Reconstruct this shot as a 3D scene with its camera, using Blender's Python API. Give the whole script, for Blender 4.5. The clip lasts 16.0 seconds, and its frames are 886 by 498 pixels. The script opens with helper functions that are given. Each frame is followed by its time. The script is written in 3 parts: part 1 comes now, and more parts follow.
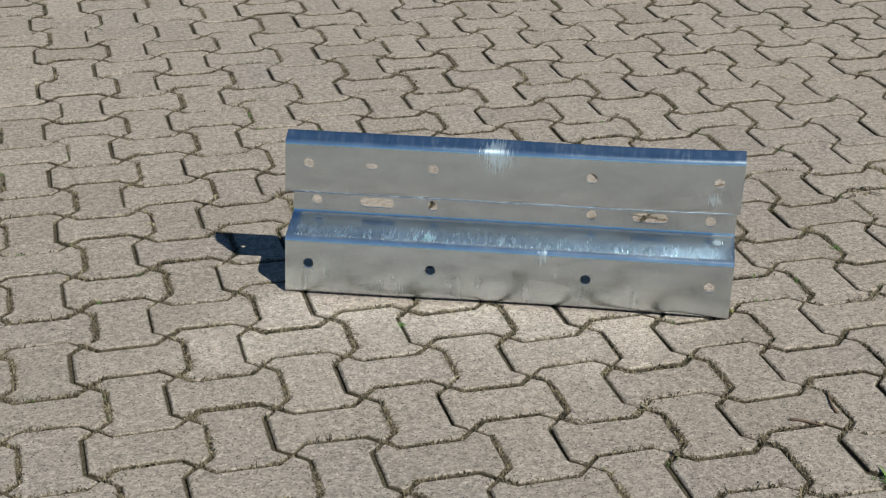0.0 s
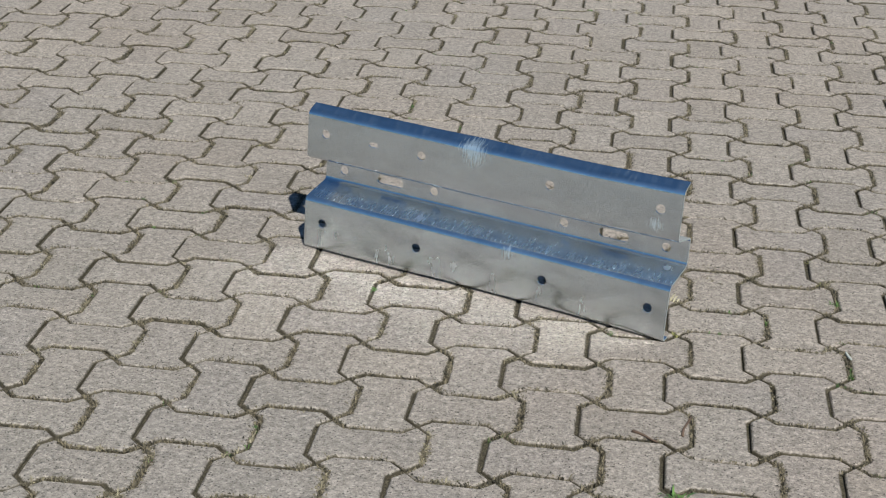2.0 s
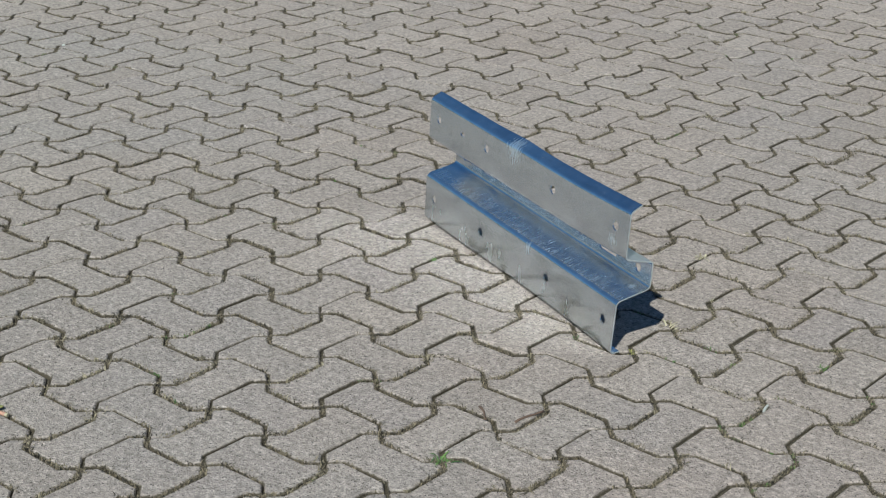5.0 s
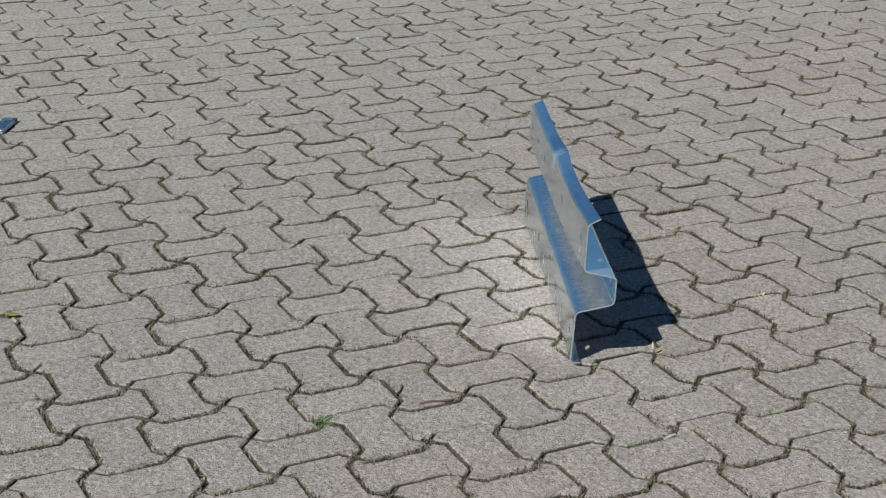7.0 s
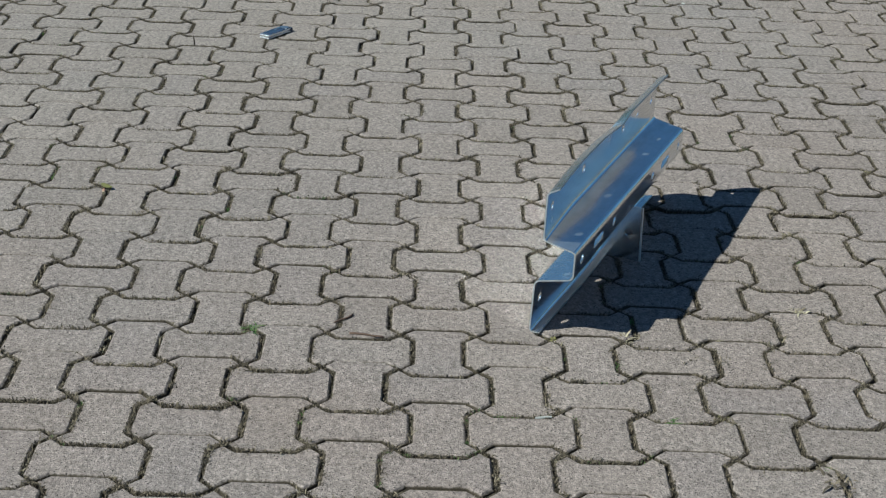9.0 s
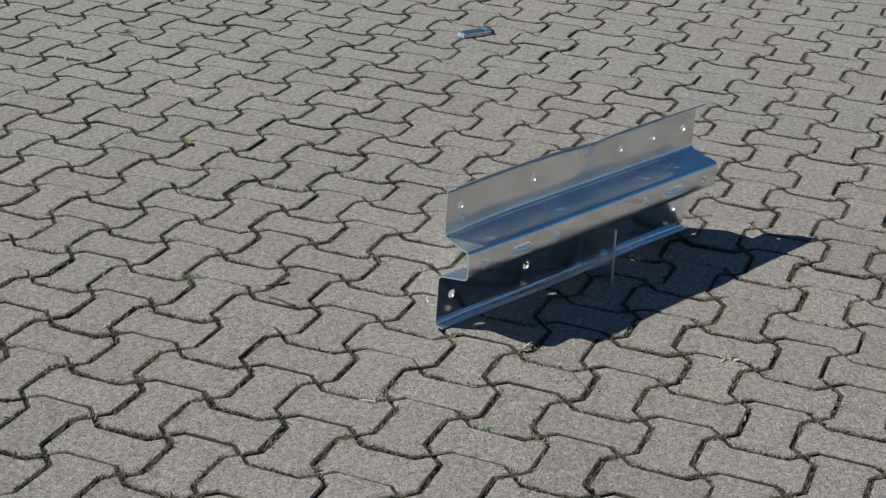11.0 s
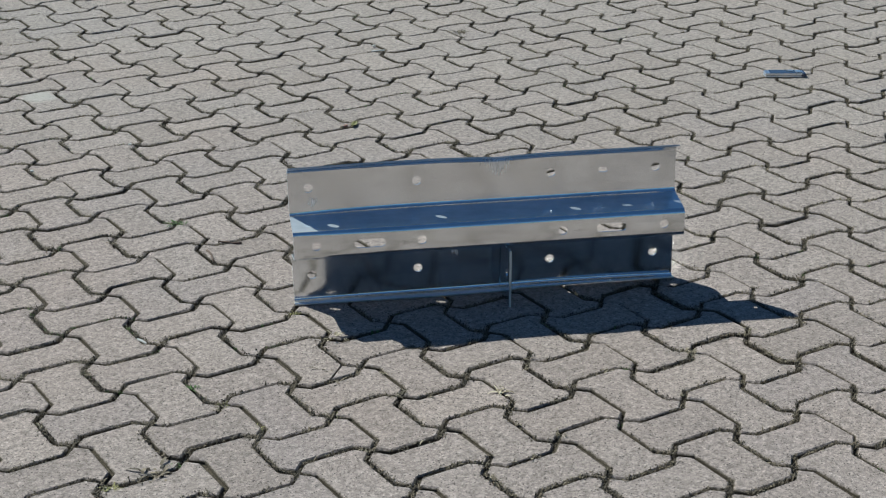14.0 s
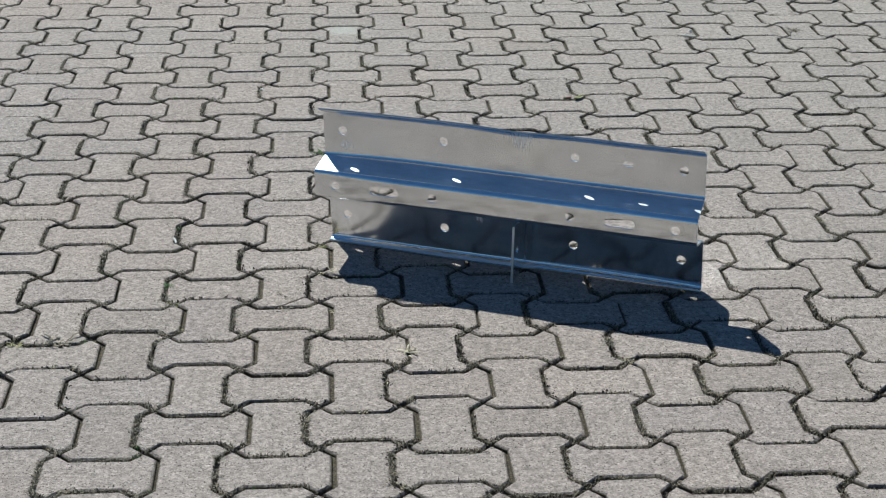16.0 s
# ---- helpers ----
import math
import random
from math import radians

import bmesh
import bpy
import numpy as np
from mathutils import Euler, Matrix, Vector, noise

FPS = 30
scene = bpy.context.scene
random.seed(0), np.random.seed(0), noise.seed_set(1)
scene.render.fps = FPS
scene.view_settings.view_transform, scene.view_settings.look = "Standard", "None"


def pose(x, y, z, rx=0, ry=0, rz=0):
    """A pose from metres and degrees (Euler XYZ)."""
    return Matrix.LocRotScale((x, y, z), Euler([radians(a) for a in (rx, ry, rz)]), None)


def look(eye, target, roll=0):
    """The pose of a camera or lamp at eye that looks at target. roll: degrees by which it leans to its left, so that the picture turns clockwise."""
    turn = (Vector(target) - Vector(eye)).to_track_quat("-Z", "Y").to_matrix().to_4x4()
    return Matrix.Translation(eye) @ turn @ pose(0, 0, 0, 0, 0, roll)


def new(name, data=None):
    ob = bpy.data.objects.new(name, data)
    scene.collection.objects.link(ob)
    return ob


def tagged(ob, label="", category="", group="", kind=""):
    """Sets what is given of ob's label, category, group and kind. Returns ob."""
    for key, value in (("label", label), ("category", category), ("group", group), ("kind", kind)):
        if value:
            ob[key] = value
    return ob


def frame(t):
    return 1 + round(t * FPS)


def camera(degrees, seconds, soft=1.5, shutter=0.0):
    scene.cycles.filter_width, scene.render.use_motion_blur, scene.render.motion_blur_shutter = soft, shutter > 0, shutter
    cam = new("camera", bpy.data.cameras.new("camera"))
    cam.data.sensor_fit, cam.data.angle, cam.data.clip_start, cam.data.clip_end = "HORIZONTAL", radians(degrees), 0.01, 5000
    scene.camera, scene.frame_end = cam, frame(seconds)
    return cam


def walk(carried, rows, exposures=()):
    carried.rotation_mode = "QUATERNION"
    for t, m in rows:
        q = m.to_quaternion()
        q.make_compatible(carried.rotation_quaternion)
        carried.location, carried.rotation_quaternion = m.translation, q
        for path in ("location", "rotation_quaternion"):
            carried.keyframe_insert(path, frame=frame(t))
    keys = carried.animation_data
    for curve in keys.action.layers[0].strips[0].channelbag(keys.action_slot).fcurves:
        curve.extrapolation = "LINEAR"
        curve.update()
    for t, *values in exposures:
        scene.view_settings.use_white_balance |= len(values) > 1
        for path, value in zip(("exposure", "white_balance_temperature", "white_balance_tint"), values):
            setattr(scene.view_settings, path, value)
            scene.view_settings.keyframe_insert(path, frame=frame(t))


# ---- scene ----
cam = camera(30.45, 16.0, soft=1.15)
PATH = [
    (0, (-0.5020, -2.3660, 1.3980), (-0.0280, -0.6140, 0.5570), 0.48),
    (0.2, (-0.3933, -2.4113, 1.3994), (-0.0065, -0.6528, 0.5672), -0.27),
    (0.5, (-0.2220, -2.5100, 1.4130), (0.0570, -0.7140, 0.5790), 0.81),
    (0.8, (-0.0543, -2.5783, 1.4127), (0.1183, -0.7579, 0.5727), 1.48),
    (1, (0.0560, -2.5910, 1.4060), (0.1830, -0.7770, 0.5740), 1.89),
    (1.2, (0.1699, -2.6027, 1.4018), (0.2504, -0.7951, 0.5826), 1.77),
    (1.5, (0.3340, -2.6380, 1.4130), (0.3240, -0.8050, 0.6120), 1.19),
    (1.8, (0.5158, -2.7101, 1.4127), (0.3786, -0.8872, 0.6186), 0.80),
    (2, (0.6370, -2.7590, 1.4190), (0.4130, -0.9390, 0.6210), 1.80),
    (2.2, (0.7543, -2.7823, 1.4218), (0.4442, -0.9707, 0.6232), 2.15),
    (2.5, (0.9070, -2.7770, 1.4190), (0.4630, -0.9910, 0.6370), 2.38),
    (2.8, (1.0686, -2.7742, 1.4304), (0.5192, -1.0041, 0.6585), 2.33),
    (3, (1.1840, -2.7710, 1.4300), (0.5620, -1.0320, 0.6630), 1.98),
    (3.2, (1.3219, -2.7765, 1.4281), (0.6170, -1.0774, 0.6632), 1.97),
    (3.5, (1.5230, -2.7720, 1.4390), (0.6790, -1.1290, 0.6700), 2.00),
    (3.8, (1.6954, -2.7295, 1.4347), (0.7737, -1.1195, 0.6677), 2.04),
    (4, (1.8020, -2.6850, 1.4250), (0.8350, -1.1080, 0.6640), 2.14),
    (4.2, (1.9180, -2.6390, 1.4310), (0.9090, -1.0890, 0.6690), 2.06),
    (6.3, (3.0670, -1.8680, 1.4520), (1.5620, -0.7730, 0.7200), 0.63),
    (6.5, (3.1620, -1.7670, 1.4520), (1.6110, -0.7380, 0.7220), 0.64),
    (6.8, (3.2659, -1.5949, 1.4325), (1.6473, -0.6932, 0.7092), 0.99),
    (7, (3.3230, -1.4820, 1.4400), (1.6550, -0.6530, 0.7110), 0.93),
    (7.2, (3.3789, -1.3598, 1.4452), (1.6787, -0.6037, 0.7119), 0.81),
    (7.5, (3.4810, -1.1500, 1.4460), (1.7390, -0.5130, 0.6990), 1.48),
    (7.8, (3.5473, -0.9494, 1.4499), (1.7675, -0.4190, 0.6823), 1.81),
    (8, (3.5710, -0.8190, 1.4390), (1.7810, -0.3650, 0.6700), 1.88),
    (8.2, (3.5873, -0.6874, 1.4321), (1.7905, -0.3218, 0.6634), 1.95),
    (8.5, (3.6170, -0.4960, 1.4440), (1.7900, -0.2590, 0.6650), 1.97),
    (8.8, (3.6619, -0.2678, 1.4435), (1.8242, -0.1763, 0.6622), 2.22),
    (9, (3.6830, -0.1250, 1.4510), (1.8460, -0.0930, 0.6610), 2.46),
    (9.2, (3.6840, 0.0080, 1.4510), (1.8470, -0.0140, 0.6620), 2.22),
    (11.3, (3.4700, 1.3820, 1.4680), (1.7920, 0.6390, 0.6750), 3.00),
    (11.5, (3.4140, 1.5190, 1.4600), (1.7630, 0.7180, 0.6650), 2.68),
    (11.8, (3.2979, 1.7015, 1.4606), (1.6794, 0.8098, 0.6683), 2.11),
    (12, (3.2020, 1.8140, 1.4520), (1.6330, 0.8520, 0.6700), 1.72),
    (12.2, (3.1055, 1.9277, 1.4570), (1.6009, 0.8884, 0.6768), 1.53),
    (12.5, (2.9700, 2.1090, 1.4670), (1.5400, 0.9510, 0.6840), 1.44),
    (12.8, (2.8253, 2.3259, 1.4582), (1.4496, 1.1084, 0.6780), 2.12),
    (13, (2.7220, 2.4470, 1.4580), (1.3770, 1.1860, 0.6820), 1.95),
    (13.2, (2.6215, 2.5614, 1.4562), (1.3229, 1.2489, 0.6827), 1.44),
    (13.5, (2.4530, 2.7100, 1.4540), (1.2510, 1.3060, 0.6880), 0.49),
    (13.8, (2.2839, 2.8632, 1.4614), (1.2009, 1.3644, 0.7009), -0.36),
    (14, (2.1710, 2.9780, 1.4570), (1.1780, 1.4210, 0.6890), 0.20),
    (14.2, (2.0522, 3.0803, 1.4617), (1.1652, 1.4653, 0.6769), 0.49),
    (14.5, (1.8570, 3.1790, 1.4440), (1.0960, 1.5040, 0.6590), 0.66),
    (14.8, (1.6399, 3.2573, 1.4373), (0.9850, 1.5479, 0.6590), 0.46),
    (15, (1.4930, 3.3070, 1.4490), (0.9160, 1.5590, 0.6690), -0.13),
    (15.2, (1.3394, 3.3746, 1.4498), (0.8692, 1.5959, 0.6734), -0.86),
    (15.5, (1.1030, 3.4780, 1.4550), (0.7780, 1.6710, 0.6620), 0.19),
    (15.8, (0.8747, 3.5194, 1.4516), (0.6627, 1.6949, 0.6581), 0.68),
    (16, (0.7190, 3.5320, 1.4480), (0.5850, 1.7010, 0.6560), 0.72),
]
EXPOSURES = [(0, 0.55, 6540, -6), (2.0, 0.61, 6200, -5), (4.0, 0.60, 5920, -6), (6.5, 0.50, 5920, -6), (9.0, 0.39, 5920, -6), (11.5, 0.30, 5920, -5), (13.0, 0.36, 5920, -4), (14.2, 0.62, 5920, -4), (16, 0.72, 5920, -4)]
walk(cam, [(t, look(eye, target, roll)) for t, eye, target, roll in PATH], EXPOSURES)

# ---- light: high midday sun and a clear blue sky ----
SUN_EL, SUN_AZ = radians(46.4), radians(158.3)      # azimuth clockwise from +y
SUN_DIR = Vector((math.sin(SUN_AZ) * math.cos(SUN_EL), math.cos(SUN_AZ) * math.cos(SUN_EL), math.sin(SUN_EL)))
world = bpy.data.worlds.new("sky")
scene.world = world
scene.cycles.blur_glossy, scene.cycles.caustics_reflective, scene.cycles.sample_clamp_indirect = 0.0, True, 0.0
world.use_nodes = True
sky = world.node_tree.nodes.new("ShaderNodeTexSky")
sky.sky_type, sky.sun_disc = "NISHITA", False
sky.sun_elevation, sky.sun_rotation = SUN_EL, SUN_AZ
sky.altitude = 200
sky.air_density, sky.dust_density, sky.ozone_density = 1.1, 0.0, 8.0
back = world.node_tree.nodes["Background"]
back.inputs["Strength"].default_value = 0.050
world.node_tree.links.new(sky.outputs["Color"], back.inputs["Color"])
sun = new("sun", bpy.data.lights.new("sun", "SUN"))
sun.data.energy, sun.data.angle, sun.data.color = 5.0, radians(0.53), (1.0, 0.955, 0.9)
sun.matrix_world = look(SUN_DIR * 20, (0, 0, 0))


# ---- materials ----
class Nodes:
    """Short hand for building a node material."""

    def __init__(self, name):
        self.mat = bpy.data.materials.new(name)
        self.mat.use_nodes = True
        self.tree = self.mat.node_tree
        self.bsdf = self.tree.nodes["Principled BSDF"]
        self.out = self.tree.nodes["Material Output"]

    def add(self, kind, **values):
        node = self.tree.nodes.new("ShaderNode" + kind)
        for key, value in values.items():
            if key in node.inputs:
                node.inputs[key].default_value = value
        return node

    def link(self, a, b):
        self.tree.links.new(a, b)

    def noise(self, coord, scale, detail=4.0, rough=0.55):
        node = self.add("TexNoise", Scale=scale, Detail=detail, Roughness=rough)
        self.link(coord, node.inputs["Vector"])
        return node.outputs["Fac"]

    def ramp(self, fac, stops):
        node = self.add("ValToRGB")
        ramp = node.color_ramp
        while len(ramp.elements) < len(stops):
            ramp.elements.new(0.5)
        for el, (at, col) in zip(ramp.elements, stops):
            el.position = at
            el.color = (*col, 1) if len(col) == 3 else col
        self.link(fac, node.inputs["Fac"])
        return node.outputs["Color"]

    def mix(self, fac, a, b, blend="MIX"):
        node = self.add("Mix")
        node.data_type, node.blend_type = "RGBA", blend
        for socket, value in ((node.inputs[0], fac), (node.inputs[6], a), (node.inputs[7], b)):
            if isinstance(value, (int, float)):
                socket.default_value = value
            elif isinstance(value, tuple):
                socket.default_value = (*value, 1)
            else:
                self.link(value, socket)
        return node.outputs[2]

    def math(self, op, a, b=0.0, c=0.0):
        node = self.add("Math")
        node.operation = op
        for socket, value in zip(node.inputs, (a, b, c)):
            if isinstance(value, (int, float)):
                socket.default_value = value
            else:
                self.link(value, socket)
        return node.outputs[0]

    def bump(self, height, strength, distance, normal=None):
        node = self.add("Bump", Strength=strength, Distance=distance)
        self.link(height, node.inputs["Height"])
        if normal is not None:
            self.link(normal, node.inputs["Normal"])
        return node.outputs["Normal"]


def grey(v):
    return (v, v, v)


def concrete_material():
    """Weathered concrete paving stone: grey beige with coarse sand grain, pores, faint stains and dirty edges."""
    n = Nodes("paving_concrete")
    at = n.add("NewGeometry").outputs["Position"]
    rnd = n.math("FRACT", n.math("ADD", n.add("ObjectInfo").outputs["Random"], n.add("NewGeometry").outputs["Random Per Island"]))
    tint = n.ramp(rnd, [(0.0, (0.245, 0.200, 0.178)), (0.3, (0.266, 0.218, 0.196)), (0.55, (0.281, 0.231, 0.206)), (0.8, (0.256, 0.211, 0.194)), (1.0, (0.296, 0.242, 0.214))])
    wide = n.noise(at, 1.3, 3.0)
    col = n.mix(n.ramp(wide, [(0.42, grey(0)), (0.70, grey(0.7))]), tint, n.mix(0.75, tint, (0.275, 0.215, 0.186)))
    cool = n.noise(at, 0.8, 2.0)
    col = n.mix(n.ramp(cool, [(0.5, grey(0)), (0.75, grey(0.5))]), col, (0.234, 0.202, 0.195))
    lean = n.add("VectorMath")                      # a green grey tint, stronger towards one corner of the yard
    lean.operation = "DOT_PRODUCT"
    n.link(at, lean.inputs[0])
    lean.inputs[1].default_value = (-0.75, -0.66, 0.0)
    tinge = n.math("ADD", lean.outputs["Value"], n.math("MULTIPLY", n.math("SUBTRACT", n.noise(at, 1.7, 3.0), 0.5), 2.6))
    col = n.mix(n.ramp(n.math("MULTIPLY_ADD", tinge, 0.3, 0.4), [(0.30, grey(0)), (0.85, grey(0.24))]), col, (0.258, 0.240, 0.212))
    stain = n.noise(at, 20.0, 6.0, 0.65)
    col = n.mix(1.0, col, n.ramp(stain, [(0.25, grey(0.86)), (0.5, grey(1.0)), (0.75, grey(1.10))]), "MULTIPLY")
    col = n.mix(1.0, col, n.ramp(n.noise(at, 75.0, 3.0, 0.6), [(0.34, grey(0.76)), (0.5, grey(1.0)), (0.66, grey(1.24))]), "MULTIPLY")
    grain = n.noise(at, 190.0, 4.0, 0.8)
    col = n.mix(1.0, col, n.ramp(grain, [(0.34, grey(0.45)), (0.45, grey(0.95)), (0.56, grey(1.12)), (0.68, grey(1.7))]), "MULTIPLY")
    cell = n.add("TexVoronoi", Scale=150.0)
    n.link(at, cell.inputs["Vector"])
    pore = n.ramp(cell.outputs["Distance"], [(0.15, grey(0.14)), (0.31, grey(1.0))])
    few = n.ramp(n.noise(at, 95.0, 2.0), [(0.45, grey(0)), (0.54, grey(1))])
    col = n.mix(few, col, n.mix(1.0, col, pore, "MULTIPLY"))
    splash = n.add("VectorMath")
    splash.operation = "DISTANCE"
    n.link(at, splash.inputs[0])
    splash.inputs[1].default_value = (0.673, -1.622, 0.0)
    blot = n.math("ADD", n.math("MULTIPLY", splash.outputs["Value"], 9.0), n.math("MULTIPLY", n.noise(at, 14.0, 4.0), 0.8))
    col = n.mix(n.ramp(blot, [(0.72, grey(0.48)), (0.98, grey(0))]), col, (0.42, 0.40, 0.36))
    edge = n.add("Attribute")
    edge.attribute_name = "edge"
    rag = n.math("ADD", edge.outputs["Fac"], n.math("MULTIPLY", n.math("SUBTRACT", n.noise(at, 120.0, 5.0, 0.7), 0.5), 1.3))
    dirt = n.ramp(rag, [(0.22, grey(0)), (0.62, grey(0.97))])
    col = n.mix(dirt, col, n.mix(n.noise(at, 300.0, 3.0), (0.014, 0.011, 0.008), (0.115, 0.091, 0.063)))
    n.link(col, n.bsdf.inputs["Base Color"])
    n.bsdf.inputs["Roughness"].default_value = 0.9
    n.bsdf.inputs["Specular IOR Level"].default_value = 0.2
    b = n.bump(grain, 1.0, 0.004)
    b = n.bump(n.noise(at, 80.0, 4.0, 0.6), 0.7, 0.004, b)
    b = n.bump(n.noise(at, 14.0, 3.0), 0.35, 0.006, b)
    n.link(b, n.bsdf.inputs["Normal"])
    return n.mat


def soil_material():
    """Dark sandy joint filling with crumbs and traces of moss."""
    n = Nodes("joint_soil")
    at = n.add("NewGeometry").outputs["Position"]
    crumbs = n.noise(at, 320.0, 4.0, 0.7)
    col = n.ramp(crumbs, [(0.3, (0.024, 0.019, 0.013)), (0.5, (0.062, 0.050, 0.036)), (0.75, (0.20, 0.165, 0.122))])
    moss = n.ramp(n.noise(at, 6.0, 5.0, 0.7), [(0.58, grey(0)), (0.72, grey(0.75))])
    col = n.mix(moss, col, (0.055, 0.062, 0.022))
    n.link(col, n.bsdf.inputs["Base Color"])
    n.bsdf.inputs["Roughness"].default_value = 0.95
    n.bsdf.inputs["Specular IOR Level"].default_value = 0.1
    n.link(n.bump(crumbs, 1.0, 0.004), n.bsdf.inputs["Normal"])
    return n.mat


def zinc_material():
    """Hot-dip galvanised steel: blue grey, faintly mottled, with roll marks along the bends and a few scuffs."""
    n = Nodes("galvanised_steel")
    at = n.add("TexCoord").outputs["Object"]
    cloud = n.noise(at, 9.0, 4.0)
    fine = n.noise(at, 55.0, 5.0, 0.6)

    def stretched(x, y, z, detail=3.0):
        m = n.add("Mapping")
        m.inputs["Scale"].default_value = (x, y, z)
        n.link(at, m.inputs["Vector"])
        return n.noise(m.outputs["Vector"], 1.0, detail, 0.6)

    streak = stretched(140.0, 6.0, 6.0)
    stroke = n.ramp(n.math("ADD", n.math("MULTIPLY", stretched(150.0, 26.0, 26.0), 0.55), n.math("MULTIPLY", n.noise(at, 24.0, 3.0), 0.2)), [(0.36, grey(0)), (0.54, grey(0.75))])
    axes = n.add("SeparateXYZ")
    n.link(at, axes.inputs[0])
    bends = None
    for height in (0.120, 0.318):
        near = n.ramp(n.math("MULTIPLY", n.math("ABSOLUTE", n.math("SUBTRACT", axes.outputs["Z"], height)), 50.0), [(0.10, grey(1)), (0.55, grey(0))])
        bends = near if bends is None else n.mix(1.0, bends, near, "LIGHTEN")
    worn = n.mix(1.0, bends, stroke, "MULTIPLY")
    scuffs = None
    for place, size in (((0.400, 0.004, 0.303), 0.040), ((0.492, 0.0, 0.106), 0.018), ((0.800, 0.0, 0.236), 0.018), ((0.815, 0.05, 0.130), 0.012)):
        far = n.add("VectorMath")
        far.operation = "DISTANCE"
        n.link(at, far.inputs[0])
        far.inputs[1].default_value = place
        reach = n.math("ADD", n.math("DIVIDE", far.outputs["Value"], size), n.math("MULTIPLY", n.math("SUBTRACT", stretched(260.0, 40.0, 40.0), 0.5), 2.2))
        spot = n.ramp(reach, [(0.25, grey(0.9)), (0.85, grey(0))])
        scuffs = spot if scuffs is None else n.mix(1.0, scuffs, spot, "LIGHTEN")
    worn = n.mix(1.0, worn, scuffs, "LIGHTEN")
    col = n.ramp(cloud, [(0.3, (0.725, 0.758, 0.785)), (0.7, (0.790, 0.823, 0.850))])
    col = n.mix(1.0, col, n.ramp(fine, [(0.3, grey(0.95)), (0.7, grey(1.03))]), "MULTIPLY")
    smear = n.math("ADD", n.math("MULTIPLY", stretched(4.0, 22.0, 22.0, 5.0), 0.7), n.math("MULTIPLY", stretched(16.0, 60.0, 60.0, 4.0), 0.3))     # rolling and run-off marks along the sheet
    col = n.mix(1.0, col, n.ramp(smear, [(0.34, grey(0.86)), (0.5, grey(1.0)), (0.64, grey(1.06))]), "MULTIPLY")
    col = n.mix(n.math("MULTIPLY", worn, 0.5), col, (0.82, 0.89, 0.94))
    facing = n.add("SeparateXYZ")
    n.link(n.add("TexCoord").outputs["Normal"], facing.inputs[0])
    front = n.ramp(n.math("MULTIPLY_ADD", facing.outputs["Y"], -0.5, 0.5), [(0.48, grey(0)), (0.54, grey(1))])     # the weathered road side
    shelf = n.mix(1.0, front, n.ramp(facing.outputs["Z"], [(0.75, grey(0)), (0.95, grey(1))]), "MULTIPLY")
    shelf = n.mix(1.0, shelf, n.ramp(n.math("MULTIPLY", n.math("ABSOLUTE", n.math("SUBTRACT", axes.outputs["Z"], 0.120)), 20.0), [(0.3, grey(1)), (0.5, grey(0))]), "MULTIPLY")
    low = n.mix(1.0, front, n.ramp(n.math("MULTIPLY", axes.outputs["Z"], 5.0), [(0.25, grey(1)), (0.52, grey(0))]), "MULTIPLY")     # the front side near its foot
    sloped = n.mix(1.0, front, n.ramp(facing.outputs["Z"], [(0.30, grey(0)), (0.70, grey(1))]), "MULTIPLY")
    col = n.mix(front, col, n.mix(1.0, col, (0.915, 0.960, 1.010), "MULTIPLY"))     # road side dimmed and blued to paint in sky reflection; streaked browner near the ground
    col = n.mix(n.math("MULTIPLY", low, n.ramp(stretched(9.0, 30.0, 30.0, 5.0), [(0.3, grey(0.35)), (0.65, grey(1))])), col, n.mix(1.0, col, (0.89, 0.865, 0.825), "MULTIPLY"))
    n.link(col, n.bsdf.inputs["Base Color"])
    n.bsdf.inputs["Metallic"].default_value = 1.0
    rough = n.math("ADD", n.math("MULTIPLY", cloud, 0.07), n.math("MULTIPLY", streak, 0.02))
    rough = n.math("ADD", rough, n.math("MULTIPLY", worn, 0.12))
    rough = n.math("ADD", rough, n.math("MULTIPLY", front, n.math("MULTIPLY_ADD", shelf, 0.09, 0.01)))
    rough = n.math("ADD", rough, n.math("MULTIPLY", low, n.math("MULTIPLY_ADD", stretched(40.0, 9.0, 9.0), 0.10, 0.045)))
    n.link(n.math("ADD", rough, 0.11), n.bsdf.inputs["Roughness"])
    b = n.bump(n.noise(at, 11.0, 2.0, 0.4), 0.05, 0.004)
    b = n.bump(streak, 0.015, 0.0004, b)
    n.link(b, n.bsdf.inputs["Normal"])
    frost = n.add("BsdfPrincipled", Metallic=0.93, Roughness=0.39)      # dull crystals in the zinc layer scatter part of the light
    n.link(col, frost.inputs["Base Color"])
    n.link(b, frost.inputs["Normal"])
    both = n.add("MixShader")
    mottle = n.math("ADD", n.math("MULTIPLY", stretched(7.0, 30.0, 30.0, 5.0), 0.6), n.math("MULTIPLY", n.noise(at, 38.0, 5.0, 0.7), 0.5))
    dull = n.math("ADD", n.math("MULTIPLY", worn, n.math("MULTIPLY_ADD", n.ramp(cloud, [(0.45, grey(0)), (0.6, grey(1))]), 0.22, 0.06)), n.math("MULTIPLY", shelf, n.math("MULTIPLY_ADD", stroke, 0.018, 0.015)))
    dull = n.math("ADD", dull, n.math("MULTIPLY", scuffs, 0.5))
    dull = n.math("ADD", dull, n.math("MULTIPLY", front, n.math("MULTIPLY_ADD", sloped, -0.08, n.math("MULTIPLY_ADD", mottle, 0.22, -0.04))))
